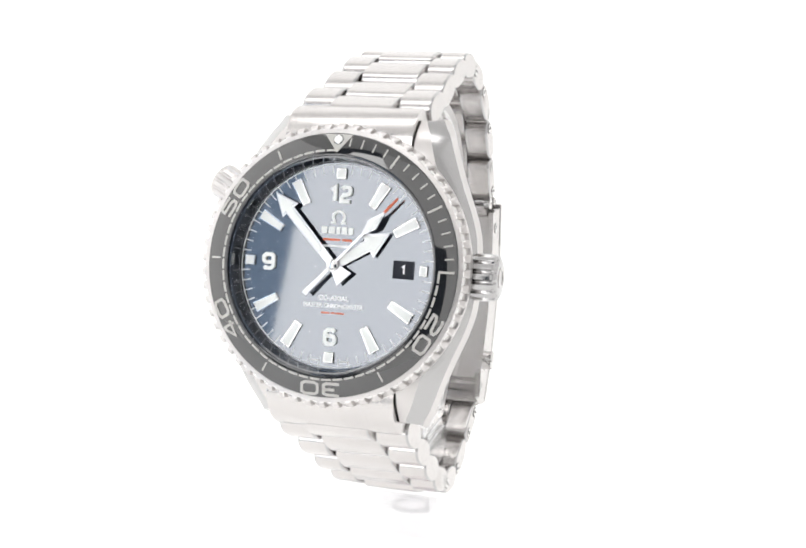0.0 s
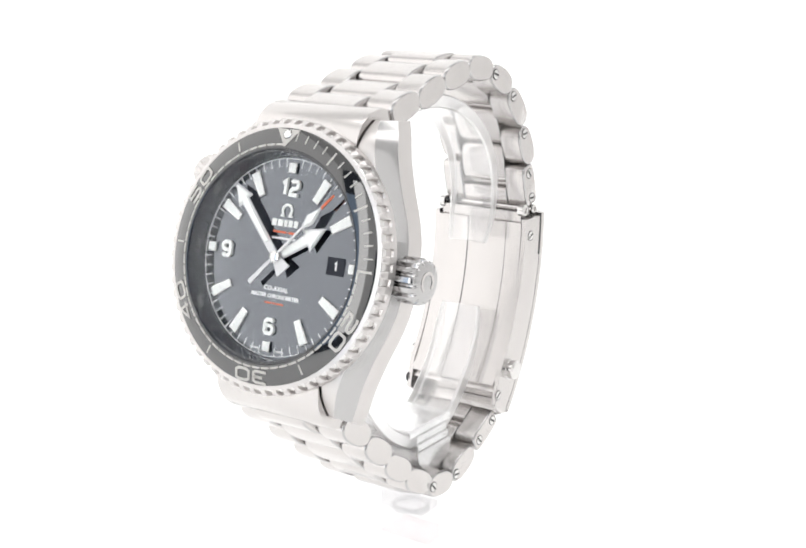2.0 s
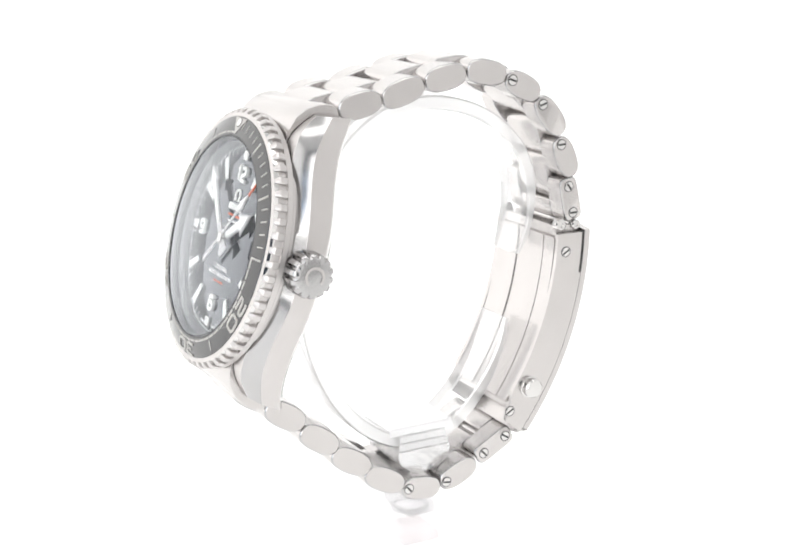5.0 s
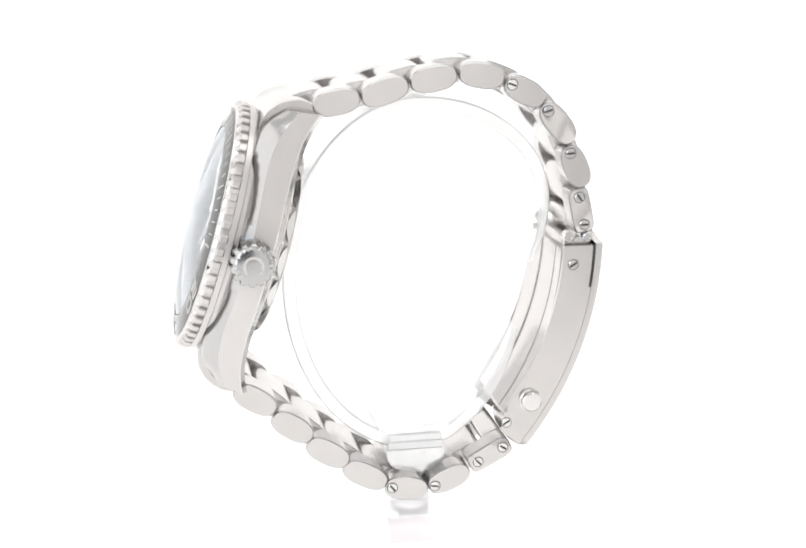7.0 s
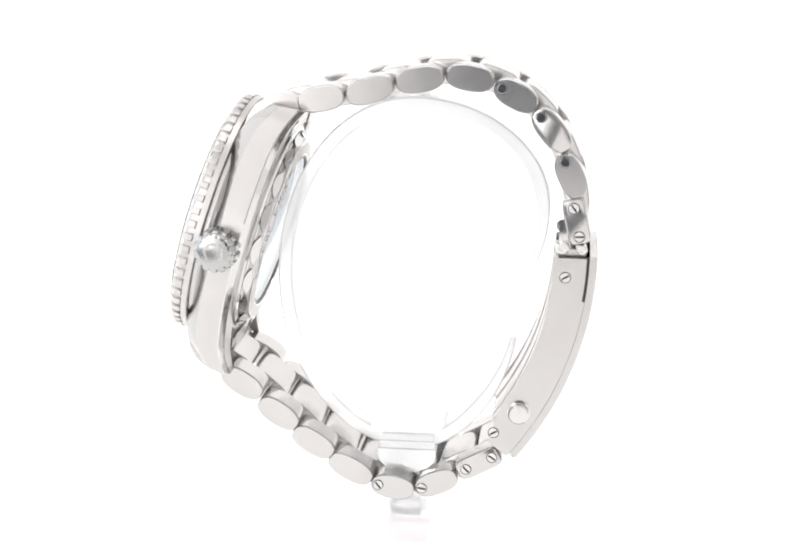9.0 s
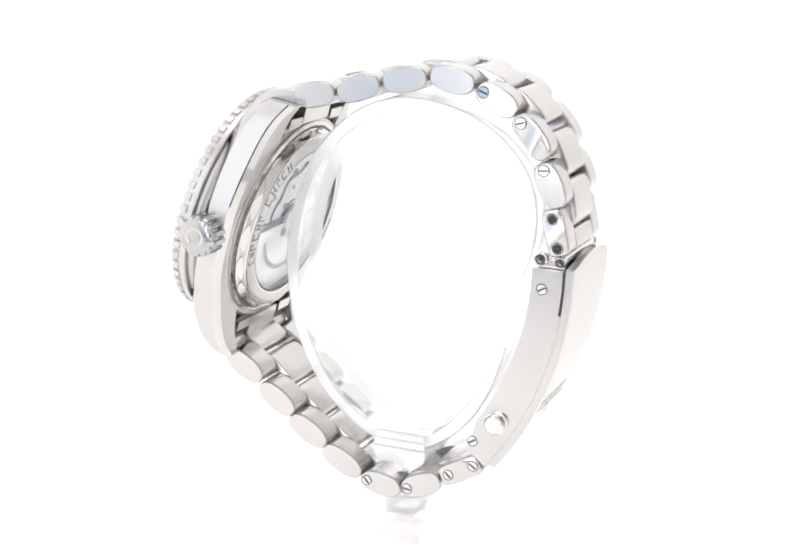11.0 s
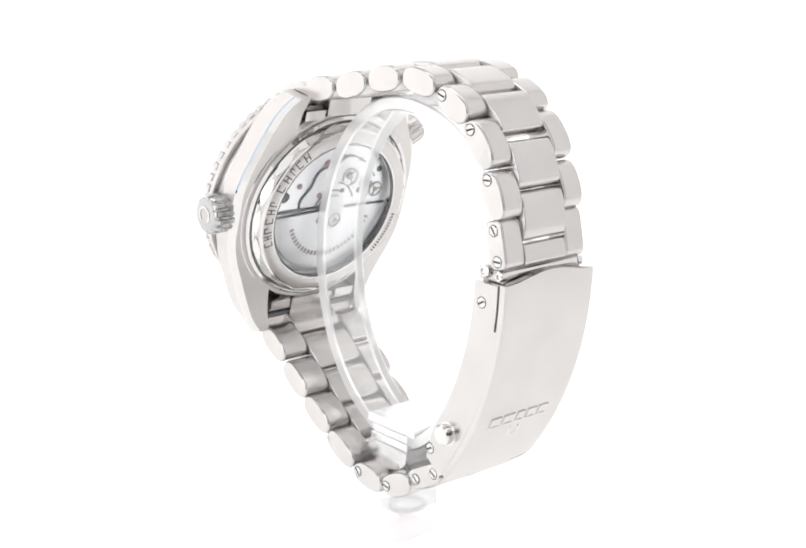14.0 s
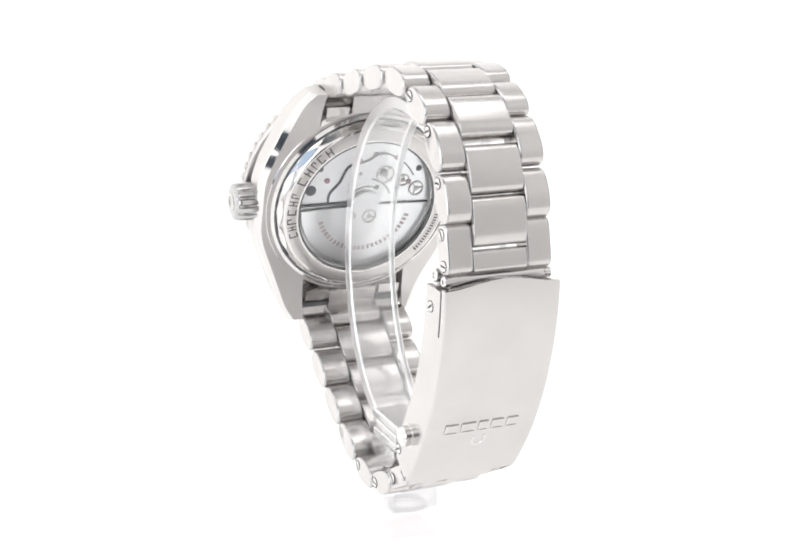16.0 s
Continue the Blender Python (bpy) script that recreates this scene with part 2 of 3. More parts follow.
def mid_case():
    """Lyre lugs: a brushed flank, a broad polished bevel in front that narrows at the middle, a fine chamfer behind."""
    bm = bmesh.new()
    for side, flank in ((1, CROWN_FLANK), (-1, PLAIN_FLANK)):
        loops = []
        for i in range(67):
            u = -24.6 + 49.2 * i / 66
            a = abs(u)
            x = blend(a, flank)
            rear = blend(a, ((0, 28.0), (10, 28.0), (16, 27.8), (20.5, 27.1), (24.6, 25.5)))
            front = blend(a, ((0, 31.6), (6, 31.9), (14, 32.1), (18, 31.7), (21.5, 30.6), (24.6, 29.0)))
            top = blend(a, ((0, 34.35), (12, 34.35), (17, 34.2), (20.5, 33.4), (23, 32.0), (24.6, 30.6)))
            inset = blend(a, ((0, 1.3), (4, 1.9), (9, 3.0), (16, 2.9), (24.6, 2.3)))
            back = rear - 0.9
            sec = [(10.75, back), (x - 1.2, back), (x - 0.12, rear - 0.1), (x, rear + 0.12), (x, front - 0.12), (x - 0.1, front), (max(11.0, x - inset), top - 0.06), (max(10.9, x - inset - 0.15), top), (10.75, top)]
            slant = blend(a, ((0, 0), (18, 0), (21, 0.06), (24.6, 0.22)))
            loops.append([(side * b, u - math.copysign(slant * (n - 26.0), u), n) for b, n in sec])
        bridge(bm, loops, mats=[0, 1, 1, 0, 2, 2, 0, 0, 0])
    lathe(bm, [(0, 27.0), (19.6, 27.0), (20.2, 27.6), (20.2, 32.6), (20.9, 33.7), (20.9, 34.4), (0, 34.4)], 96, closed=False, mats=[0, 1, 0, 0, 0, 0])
    return part("mid_case", bm, [brushed_case, polished, dimmed_steel], watch, "brushed steel case with polished bevels along twisted lugs", CASE, 24)


mid_case()


def end_link(sign):
    bm = bmesh.new()
    prof = [(18.0, 29.0), (21.5, 28.6), (23.6, 26.4), (25.2, 25.6), (25.7, 26.6), (25.8, 28.6), (25.3, 30.2), (24.3, 31.9), (22.6, 33.4), (20.4, 34.1), (18.0, 34.3)]
    loops = [[(x, sign * (u if abs(x) < 10.3 else u - 0.1), n) for u, n in prof] for x in (-10.5, -10.2, 10.2, 10.5)]
    bridge(bm, loops)
    link = part("end_link", bm, brushed, watch, "curved steel end link between the lugs", CASE)
    flip = Matrix.Rotation(math.pi, 4, "Z") if sign < 0 else Matrix.Identity(4)
    bm = bmesh.new()
    box(bm, -4.9, 4.9, 19.4, 23.6, 26.3, 29.0, 0.2)
    part("tab", bm, brushed, link, "", CASE @ flip)
    for side in (1, -1):
        bm = bmesh.new()
        box(bm, side * 7.8 - 2.2, side * 7.8 + 2.2, 19.0, 20.9, 26.1, 28.6, 0.2)
        part("hook", bm, brushed, link, "", CASE @ flip)
    bm = bmesh.new()
    lathe(bm, [(0, -10.6), (0.75, -10.6), (0.75, 10.6), (0, 10.6)], 16, closed=False)
    part("spring_bar", bm, bridge_grey, link, "", CASE @ flip @ Matrix.Translation((0, 23.0, 27.6)) @ Matrix.Rotation(radians(90), 4, "Y"))
    return link


end_link(1)
end_link(-1)


def bezel():
    bm = bmesh.new()
    lathe(bm, [(16.8, 34.5), (21.6, 34.5), (21.75, 34.65), (21.75, 35.55), (21.35, 35.65), (21.35, 37.0), (21.0, 37.6), (20.35, 37.75), (20.3, 37.4), (17.15, 37.95), (17.0, 38.6), (16.86, 38.56)], 120, mats=[0, 0, 0, 0, 0, 1, 0, 0, 2, 2, 2, 2])
    count = 60
    for k in range(count):
        a = 2 * math.pi * k / count
        m = Matrix.Rotation(a, 4, "Z")
        w = 0.62
        loops = []
        for h, out, ww in ((35.5, 21.6, w * 0.75), (35.75, 21.95, w), (36.8, 21.95, w), (37.3, 21.6, w * 0.8), (37.55, 21.2, w * 0.7)):
            loops.append([m @ Vector(p) for p in ((20.9, -ww, h), (out - 0.15, -ww, h), (out, -ww * 0.75, h), (out, ww * 0.75, h), (out - 0.15, ww, h), (20.9, ww, h))])
        bridge(bm, loops)
    body = part("bezel", bm, [brushed_case, polished, rehaut_black], watch, "polished steel rotating bezel with notched rim", CASE)
    bm = bmesh.new()
    lathe(bm, [(17.02, 37.9), (20.3, 37.3), (20.3, 37.78), (20.15, 37.92), (17.12, 38.59), (17.02, 38.52)], 120)
    part("insert", bm, ceramic, body, "glossy black ceramic bezel insert", CASE)

    def on(deg, r, lift=0.03):
        h = 38.52 - (r - 17.45) * 0.222 + lift
        return CASE @ spun(deg, r, h) @ Matrix.Rotation(radians(-12.5), 4, "X")

    for minute in range(1, 60):
        if minute <= 15:
            r0, r1, w = (18.05, 19.85, 0.15) if minute % 5 == 0 else (18.35, 19.75, 0.11)
            if minute % 5 == 0:
                r0, w = 17.45, 0.17
        elif minute in (25, 35, 45, 55):
            r0, r1, w = 18.15, 19.75, 0.14
        else:
            continue
        bm = bmesh.new()
        box(bm, -w, w, r0 - 18.9, r1 - 18.9, -0.04, 0.03)
        part("minute_tick", bm, liquid_metal, body, "", on(minute * 6, 18.9))
    for k in range(45):
        deg = 93 + k * 6
        bm = bmesh.new()
        lathe(bm, [(17.42, 38.4), (17.74, 38.35), (17.74, 38.49), (17.42, 38.56)], 4, turn=(radians(90 - deg - 2.5), radians(90 - deg + 2.5)))
        part("track_dash", bm, liquid_metal, body, "", CASE)
    for minute, body_text in ((20, "20"), (30, "30"), (40, "40"), (50, "50")):
        figures("numeral", body_text, 3.0, 2.25, 0.55, 0.44, liquid_metal, body, on(minute * 6, 19.0, 0.02), 0.03, "silver grey bezel numeral")
    bm = bmesh.new()
    slab(bm, [(-2.3, 1.2), (2.3, 1.2), (0.0, -1.75)], -0.05, 0.05)
    part("triangle", bm, liquid_metal, body, "silver triangle at twelve", on(0, 18.95))
    bm = bmesh.new()
    lathe(bm, [(0, -0.05), (0.82, -0.05), (0.82, 0.06), (0.7, 0.06), (0.7, 0.14), (0.6, 0.18), (0, 0.3)], 24, closed=False, mats=[2, 2, 2, 0, 0, 1])
    part("pip", bm, [polished, lume, dark_gap], body, "round luminous pip", on(0, 19.3))


bezel()


def dial():
    bm = bmesh.new()
    lathe(bm, [(0, 34.6), (16.4, 34.6), (16.4, 35.3), (0, 35.3)], 96, closed=False)
    face = part("dial", bm, dial_black, watch, "glossy black dial", CASE)
    bm = bmesh.new()
    lathe(bm, [(16.0, 35.2), (16.75, 35.2), (16.75, 38.1), (16.5, 38.1)], 96)
    part("rehaut", bm, [rehaut_black], watch, "dark inner ring round the dial", CASE)
    top = 35.3
    for hour in (1, 2, 4, 5, 7, 8, 10, 11):
        bm = bmesh.new()
        slab(bm, [(-0.9, 2.15), (-0.66, -2.1), (0.66, -2.1), (0.9, 2.15)], 0, 0.42, 0.12, 0)
        marker = part("hour_marker", bm, polished, face, "", CASE @ spun(hour * 30, 12.75, top))
        bm = bmesh.new()
        slab(bm, [(-0.74, 1.98), (-0.5, -1.93), (0.5, -1.93), (0.74, 1.98)], 0.40, 0.5, 0.06)
        part("lume_fill", bm, lume, marker, "white luminous fill", CASE @ spun(hour * 30, 12.75, top))
    for hour in (3, 6, 9, 12):
        r = 14.3
        bm = bmesh.new()
        s = 0.62 if hour == 3 else 0.85
        box(bm, -0.82, 0.82, -s, s, 0, 0.42, 0.12)
        marker = part("square_marker", bm, polished, face, "", CASE @ spun(hour * 30, r, top))
        bm = bmesh.new()
        box(bm, -0.66, 0.66, -s + 0.16, s - 0.16, 0.4, 0.5, 0.06)
        part("lume_fill", bm, lume, marker, "white luminous fill", CASE @ spun(hour * 30, r, top))
    for body_text, x, u in (("12", 0.0, 11.1), ("9", -11.1, 0.0), ("6", 0.0, -11.1)):
        figures("numeral", body_text, 1.95 if body_text == "12" else 2.15, 2.75, 0.0, 0.58, lume, face, CASE @ Matrix.Translation((x, u, top)), 0.5, "white applied numeral")
    for minute in range(60):
        if minute % 15 == 0:
            continue
        bm = bmesh.new()
        w, r0 = (0.07, 14.4)
        box(bm, -w, w, r0, 15.75, 0, 0.03)
        part("minute_tick", bm, print_white, face, "", CASE @ spun(minute * 6, 0, top))
    bm = bmesh.new()
    lathe(bm, [(15.72, top), (15.82, top), (15.82, top + 0.03), (15.72, top + 0.03)], 96)
    part("track_line", bm, print_white, face, "", CASE)
    # date window
    bm = bmesh.new()
    for x0, x1, u0, u1 in ((9.35, 12.75, 1.15, 1.4), (9.35, 12.75, -1.4, -1.15), (9.35, 9.6, -1.15, 1.15), (12.5, 12.75, -1.15, 1.15)):
        box(bm, x0, x1, u0, u1, top - 0.02, top + 0.1, 0.03)
    window = part("date_window", bm, date_black, face, "square date window", CASE)
    bm = bmesh.new()
    box(bm, 9.6, 12.5, -1.15, 1.15, top - 0.05, top + 0.02)
    part("date_disc", bm, date_black, window, "black date disc", CASE)
    figures("date_numeral", "1", 1.0, 1.5, 0.0, 0.27, print_white, window, CASE @ Matrix.Translation((11.0, 0, top + 0.03)), 0.03)
    # emblem, name bar and print
    bm = bmesh.new()
    lathe(bm, [(0.72, top), (1.1, top), (1.1, top + 0.2), (0.72, top + 0.2)], 24, turn=(radians(-50), radians(230)))
    box(bm, -1.2, -0.42, -1.05, -0.72, top, top + 0.2)
    box(bm, 0.42, 1.2, -1.05, -0.72, top, top + 0.2)
    part("emblem", bm, lume, face, "white applied horseshoe emblem", CASE @ Matrix.Translation((0, 7.5, 0)))
    bm = bmesh.new()
    x = -2.75
    for w in (1.2, 1.3, 0.85, 1.1, 1.05):
        box(bm, x, x + w - 0.28, -0.55, 0.55, top, top + 0.15)
        x += w
    part("name_bar", bm, lume, face, "white applied name shown as bars", CASE @ Matrix.Translation((0, 5.45, 0)))
    bm = bmesh.new()
    for x0, x1 in ((-2.4, 0.4), (0.75, 2.3)):
        box(bm, x0, x1, -0.17, 0.17, top, top + 0.03)
    part("script_bar", bm, print_orange, face, "orange script shown as a bar", CASE @ Matrix.Translation((0, 4.0, 0)))
    bm = bmesh.new()
    box(bm, -2.4, 2.4, -0.17, 0.17, top, top + 0.03)
    part("print_bar", bm, print_white, face, "", CASE @ Matrix.Translation((0, 3.0, 0)))
    lettered("dial_print", "CO-AXIAL", 0.98, print_white, face, CASE @ Matrix.Translation((0, -5.1, top + 0.02)), 0.01, 0.03, 1.1)
    lettered("dial_print", "MASTER CHRONOMETER", 0.86, print_white, face, CASE @ Matrix.Translation((0, -6.3, top + 0.02)), 0.01, 0.03, 1.0)
    bm = bmesh.new()
    for x0, x1 in ((-1.9, -0.5), (-0.25, 0.3), (0.5, 1.9)):
        box(bm, x0, x1, -0.11, 0.11, top, top + 0.03)
    part("print_bar", bm, print_orange, face, "orange line of print shown as a bar", CASE @ Matrix.Translation((0, -7.4, 0)))
    bm = bmesh.new()
    for s in (-1, 1):
        box(bm, s * 2.6 - 0.8, s * 2.6 + 0.8, -0.13, 0.13, top, top + 0.03)
    part("print_bar", bm, print_white, face, "", CASE @ Matrix.Translation((0, -14.8, 0)))


dial()


def hand(name, deg, shapes, h, label):
    """A hand in bevelled pieces, each an outline of (x, y) with y along the hand, and its material."""
    first = None
    for outline, mat, lift in shapes:
        bm = bmesh.new()
        slab(bm, outline, lift, lift + 0.22, 0.08)
        ob = part(name if first is None else "hand_inlay", bm, mat, watch if first is None else first, label if first is None else "", CASE @ spun(deg, 0, h))
        first = first or ob
    return first


hand("hour_hand", 58, [
    ([(-0.75, 0), (0.75, 0), (0.95, 6.2), (2.1, 6.2), (0.0, 10.4), (-2.1, 6.2), (-0.95, 6.2)], hand_silver, 0),
    ([(-0.55, 1.2), (0.55, 1.2), (0.7, 6.6), (1.55, 6.6), (0.0, 9.8), (-1.55, 6.6), (-0.7, 6.6)], lume, 0.18)], 36.1, "broad arrow hour hand in steel with white lume")
hand("minute_hand", -43.5, [
    ([(-1.5, -2.9), (1.5, -2.9), (0.62, 0), (0.8, 11.2), (1.65, 11.2), (0.0, 15.0), (-1.65, 11.2), (-0.8, 11.2), (-0.62, 0)], hand_silver, 0),
    ([(-0.36, 3.0), (0.36, 3.0), (0.56, 11.6), (1.2, 11.6), (0.0, 14.4), (-1.2, 11.6), (-0.56, 11.6)], lume, 0.18)], 36.5, "broad arrow minute hand in steel with white lume")
hand("second_hand", 42.5, [
    ([(-0.42, -6.4), (0.42, -6.4), (0.22, 0), (0.2, 7.0), (0.95, 9.0), (0.12, 11.6), (-0.12, 11.6), (-0.95, 9.0), (-0.2, 7.0), (-0.22, 0)], hand_silver, 0),
    ([(-0.12, 7.6), (0.12, 7.6), (0.66, 9.0), (0.08, 11.0), (-0.08, 11.0), (-0.66, 9.0)], lume, 0.18),
    ([(-0.2, 11.6), (0.2, 11.6), (0.14, 14.6), (-0.14, 14.6)], print_orange, 0.02)], 36.9, "thin centre seconds hand with orange tip")
bm = bmesh.new()
lathe(bm, [(0, 36.0), (0.95, 36.0), (0.95, 37.1), (0.7, 37.25), (0, 37.3)], 24, closed=False)
part("hand_hub", bm, polished, watch, "polished centre hub", CASE)


def crystal():
    bm = bmesh.new()
    rim = 16.75
    outer = [(rim * math.sin(radians(a)) / math.sin(radians(24)), 38.5 + 2.4 * (math.cos(radians(a)) - math.cos(radians(24))) / (1 - math.cos(radians(24)))) for a in (0, 4, 8, 12, 16, 20, 24)]
    lathe(bm, outer + [(rim, 37.7)] + [(r, h - 1.0) for r, h in outer[::-1] if r < rim - 0.3], 96, closed=False)
    bmesh.ops.remove_doubles(bm, verts=bm.verts, dist=0.001)
    ob = part("crystal", bm, crystal_glass, watch, "clear domed sapphire crystal", CASE)
    ob.visible_shadow = False


crystal()


def fluted(length, radius, flutes, r_hub, depth=0.35):
    """A fluted crown along z."""
    bm = bmesh.new()
    n = flutes * 12

    def ring(r, cut, z):
        out = []
        for k in range(n):
            a = 2 * math.pi * k / n
            notch = max(0.0, 1 - (abs((k % 12) - 6) / 2.6) ** 2) ** 0.5
            out.append(((r - cut * notch) * math.cos(a), (r - cut * notch) * math.sin(a), z))
        return out

    bridge(bm, [ring(r_hub, 0, -1.2), ring(r_hub, 0, 0.3), ring(radius - 0.3, depth, 0.35), ring(radius, depth, 0.7), ring(radius, depth, length - 1.1), ring(radius - 0.25, depth * 0.7, length - 0.45), ring(radius - 0.8, 0, length - 0.1), ring(radius - 1.3, 0, length)])
    return bm


def crowns():
    m = CASE @ Matrix.Translation((20.5, -0.2, 31.0)) @ Matrix.Rotation(radians(90), 4, "Y")
    crown = part("crown", fluted(4.8, 3.65, 14, 2.6, 0.45), dimmed_steel, watch, "fluted polished steel winding crown", m, 40)
    bm = bmesh.new()
    lathe(bm, [(1.25, 4.7), (1.7, 4.7), (1.7, 4.9), (1.25, 4.9)], 28, turn=(radians(-35), radians(240)))
    part("emblem", bm, brushed, crown, "raised horseshoe emblem", m)
    m = CASE @ spun(-60, 19.3, 31.0) @ Matrix.Rotation(radians(-90), 4, "X")
    part("release_valve", fluted(7.0, 2.9, 14, 2.0, 0.3), brushed_case, watch, "fluted steel release valve beside the case", m, 40)


crowns()


def case_back():
    bm = bmesh.new()
    lathe(bm, [(0, 27.2), (18.9, 27.2), (18.9, 26.6), (18.3, 26.3), (17.9, 26.5), (17.5, 26.1), (16.9, 24.95), (16.5, 24.66), (14.4, 24.5), (14.1, 24.6), (13.9, 26.4), (0, 26.5)], 96, closed=False, mats=[0, 0, 1, 1, 1, 0, 1, 0, 1, 1, 0])
    back = part("case_back", bm, [brushed_case, polished], watch, "steel screw-down case back with a window", CASE)
    for k in range(18):
        a = 2 * math.pi * (k + 0.5) / 18
        bm = bmesh.new()
        lens = [(2.85 * t, 1.15 * (1 - t * t) - 0.1) for t in (-1, -0.6, -0.2, 0.2, 0.6, 1)] + [(2.6 * t, -0.45 * (1 - t * t) - 0.1) for t in (0.8, 0.3, -0.3, -0.8)]
        slab(bm, lens, -0.1, 0.16, 0.1)
        part("scallop", bm, polished, back, "", CASE @ Matrix.Rotation(a, 4, "Z") @ Matrix.Translation((0, 17.22, 25.5)) @ Matrix.Rotation(radians(58), 4, "X") @ Matrix.Rotation(radians(180), 4, "Y"))
    for r0, r1, n0 in ((17.86, 18.12, 26.28), (13.72, 14.02, 24.72)):
        bm = bmesh.new()
        lathe(bm, [(r0, n0), (r1, n0), (r1, n0 + 0.25), (r0, n0 + 0.25)], 96)
        part("groove", bm, bridge_grey, back, "thin dark groove round the case back", CASE)
    # engraved words shown as bars round the window
    for start, widths in ((-20, (6.2, 5.0, 7.4, 7.4, 6.0, 5.6)), (23, (8.2, 7.2, 5.6, 7.4, 7.4)), (190, (2.4,) * 14)):
        deg = start
        for k, w in enumerate(widths):
            bm = bmesh.new()
            tall = 1.7 if w > 2.5 else 0.8
            r0, r1 = 15.4 - tall / 2, 15.4 + tall / 2
            mid = 15.4
            strokes = (((0.0, 0.13, r0, r1), (0.14, 0.6, r0, r0 + 0.24), (0.14, 0.6, r1 - 0.24, r1)),
                       ((0.0, 0.13, r0, r1), (0.47, 0.6, r0, r1), (0.14, 0.46, mid - 0.12, mid + 0.12)),
                       ((0.0, 0.13, r0, r1), (0.47, 0.6, mid, r1), (0.14, 0.46, r1 - 0.24, r1)))[k % 3] if w > 2.5 else ((0.0, 0.5, r0, r1),)
            for s0, s1, ra, rb in strokes:
                na, nb = 24.47 + (ra - 14.4) * 0.076, 24.47 + (rb - 14.4) * 0.076
                lathe(bm, [(ra, na), (rb, nb), (rb, nb + 0.1), (ra, na + 0.1)], 1, turn=(radians(deg + w * s0), radians(deg + w * s1)))
            deg += w
            part("engraved_bar", bm, engraved, back, "", CASE)
    # movement behind the window
    bm = bmesh.new()
    lathe(bm, [(0, 26.45), (13.85, 26.45), (13.85, 26.3), (0, 26.3)], 72, closed=False)
    part("movement", bm, movement_steel, back, "striped silver movement plate", CASE)
    bm = bmesh.new()
    lathe(bm, [(2.6, 26.0), (12.6, 26.0), (13.1, 26.15), (13.1, 25.75), (12.8, 25.6), (2.6, 25.6)], 48, turn=(radians(182), radians(358)))
    lathe(bm, [(0.0, 25.45), (2.8, 25.45), (2.8, 26.0), (0.0, 26.0)], 32)
    rotor = part("rotor", bm, movement_steel, back, "half-round winding rotor", CASE)
    bm = bmesh.new()
    for k in range(26):
        d = 196 + k * 5.7
        lathe(bm, [(9.0, 25.52), (9.9, 25.52), (9.9, 25.62), (9.0, 25.62)], 1, turn=(radians(d), radians(d + 3.2)))
    part("rotor_print", bm, engraved_faint, rotor, "faint engraved print shown as bars", CASE)
    for x, u, r, mat in ((2.4, 9.5, 1.0, ruby), (8.3, 5.6, 0.65, ruby), (3.2, 3.1, 0.65, ruby), (-5.5, 9.6, 0.5, ruby), (-8.8, 4.2, 0.6, ruby), (11.4, 3.7, 1.2, dark_gap), (9.9, 8.2, 0.7, dark_gap), (-3.2, 6.6, 0.9, dark_gap), (-6.4, 3.0, 0.7, dark_gap), (-2.2, 3.4, 0.55, dark_gap), (-10.6, 7.0, 0.7, dark_gap), (-1.2, 10.6, 0.6, dark_gap), (1.6, 6.6, 0.4, dark_gap)):
        r *= 0.72
        bm = bmesh.new()
        lathe(bm, [(0, 26.15), (r, 26.15), (r * 1.25, 26.2), (r * 1.25, 26.35), (0, 26.35)], 18, closed=False)
        part("jewel", bm, ruby if mat is ruby else bridge_grey, back, "", CASE @ Matrix.Translation((x, u, 0)))
    bm = bmesh.new()
    for r, a0, a1, w in ((5.2, 100, 160, 0.25), (3.6, 15, 120, 0.3), (11.0, 100, 150, 0.25), (3.2, 185, 262, 0.4)):
        lathe(bm, [(r, 26.2), (r + w, 26.2), (r + w, 26.35), (r, 26.35)], 12, turn=(radians(a0), radians(a1)))
    box(bm, -13.4, -9.0, -0.7, -0.3, 25.95, 26.35)
    box(bm, 2.8, 13.4, 0.35, 0.75, 25.95, 26.35)
    part("bridge_seam", bm, bridge_grey, back, "dark seams between the bridges", CASE)
    # edge of the main bridge, waved, and the wheels that it leaves open
    bm = bmesh.new()
    edge = [(-2.6 + (10.0 + 0.45 * math.sin(radians(a * 9))) * math.cos(radians(a)), 0.3 + (10.0 + 0.45 * math.sin(radians(a * 9))) * math.sin(radians(a))) for a in range(4, 100, 4)]
    stroke(bm, edge, 0.42, 26.1, 26.33)
    part("bridge_edge", bm, bridge_grey, back, "waved dark edge of the main bridge", CASE)
    for x, u, r in ((-3.6, 6.1, 1.9), (-7.6, 4.6, 1.3), (-1.0, -2.4, 1.5), (2.6, -2.0, 0.8), (-10.6, 2.6, 1.6)):
        bm = bmesh.new()
        h = 25.4 if u < 0 else 26.12
        lathe(bm, [(r - 0.28, h), (r, h), (r, h + 0.2), (r - 0.28, h + 0.2)], 28)
        lathe(bm, [(0, h), (r * 0.3, h), (r * 0.3, h + 0.2), (0, h + 0.2)], 16, closed=False)
        for k in range(3):
            a = radians(120 * k + 20 * u)
            stroke(bm, [(0.2 * r * math.cos(a), 0.2 * r * math.sin(a)), ((r - 0.1) * math.cos(a), (r - 0.1) * math.sin(a))], 0.2, h + 0.02, h + 0.18)
        part("wheel", bm, liquid_metal, back, "small spoked wheel", CASE @ Matrix.Translation((x, u, 0)))
    bm = bmesh.new()
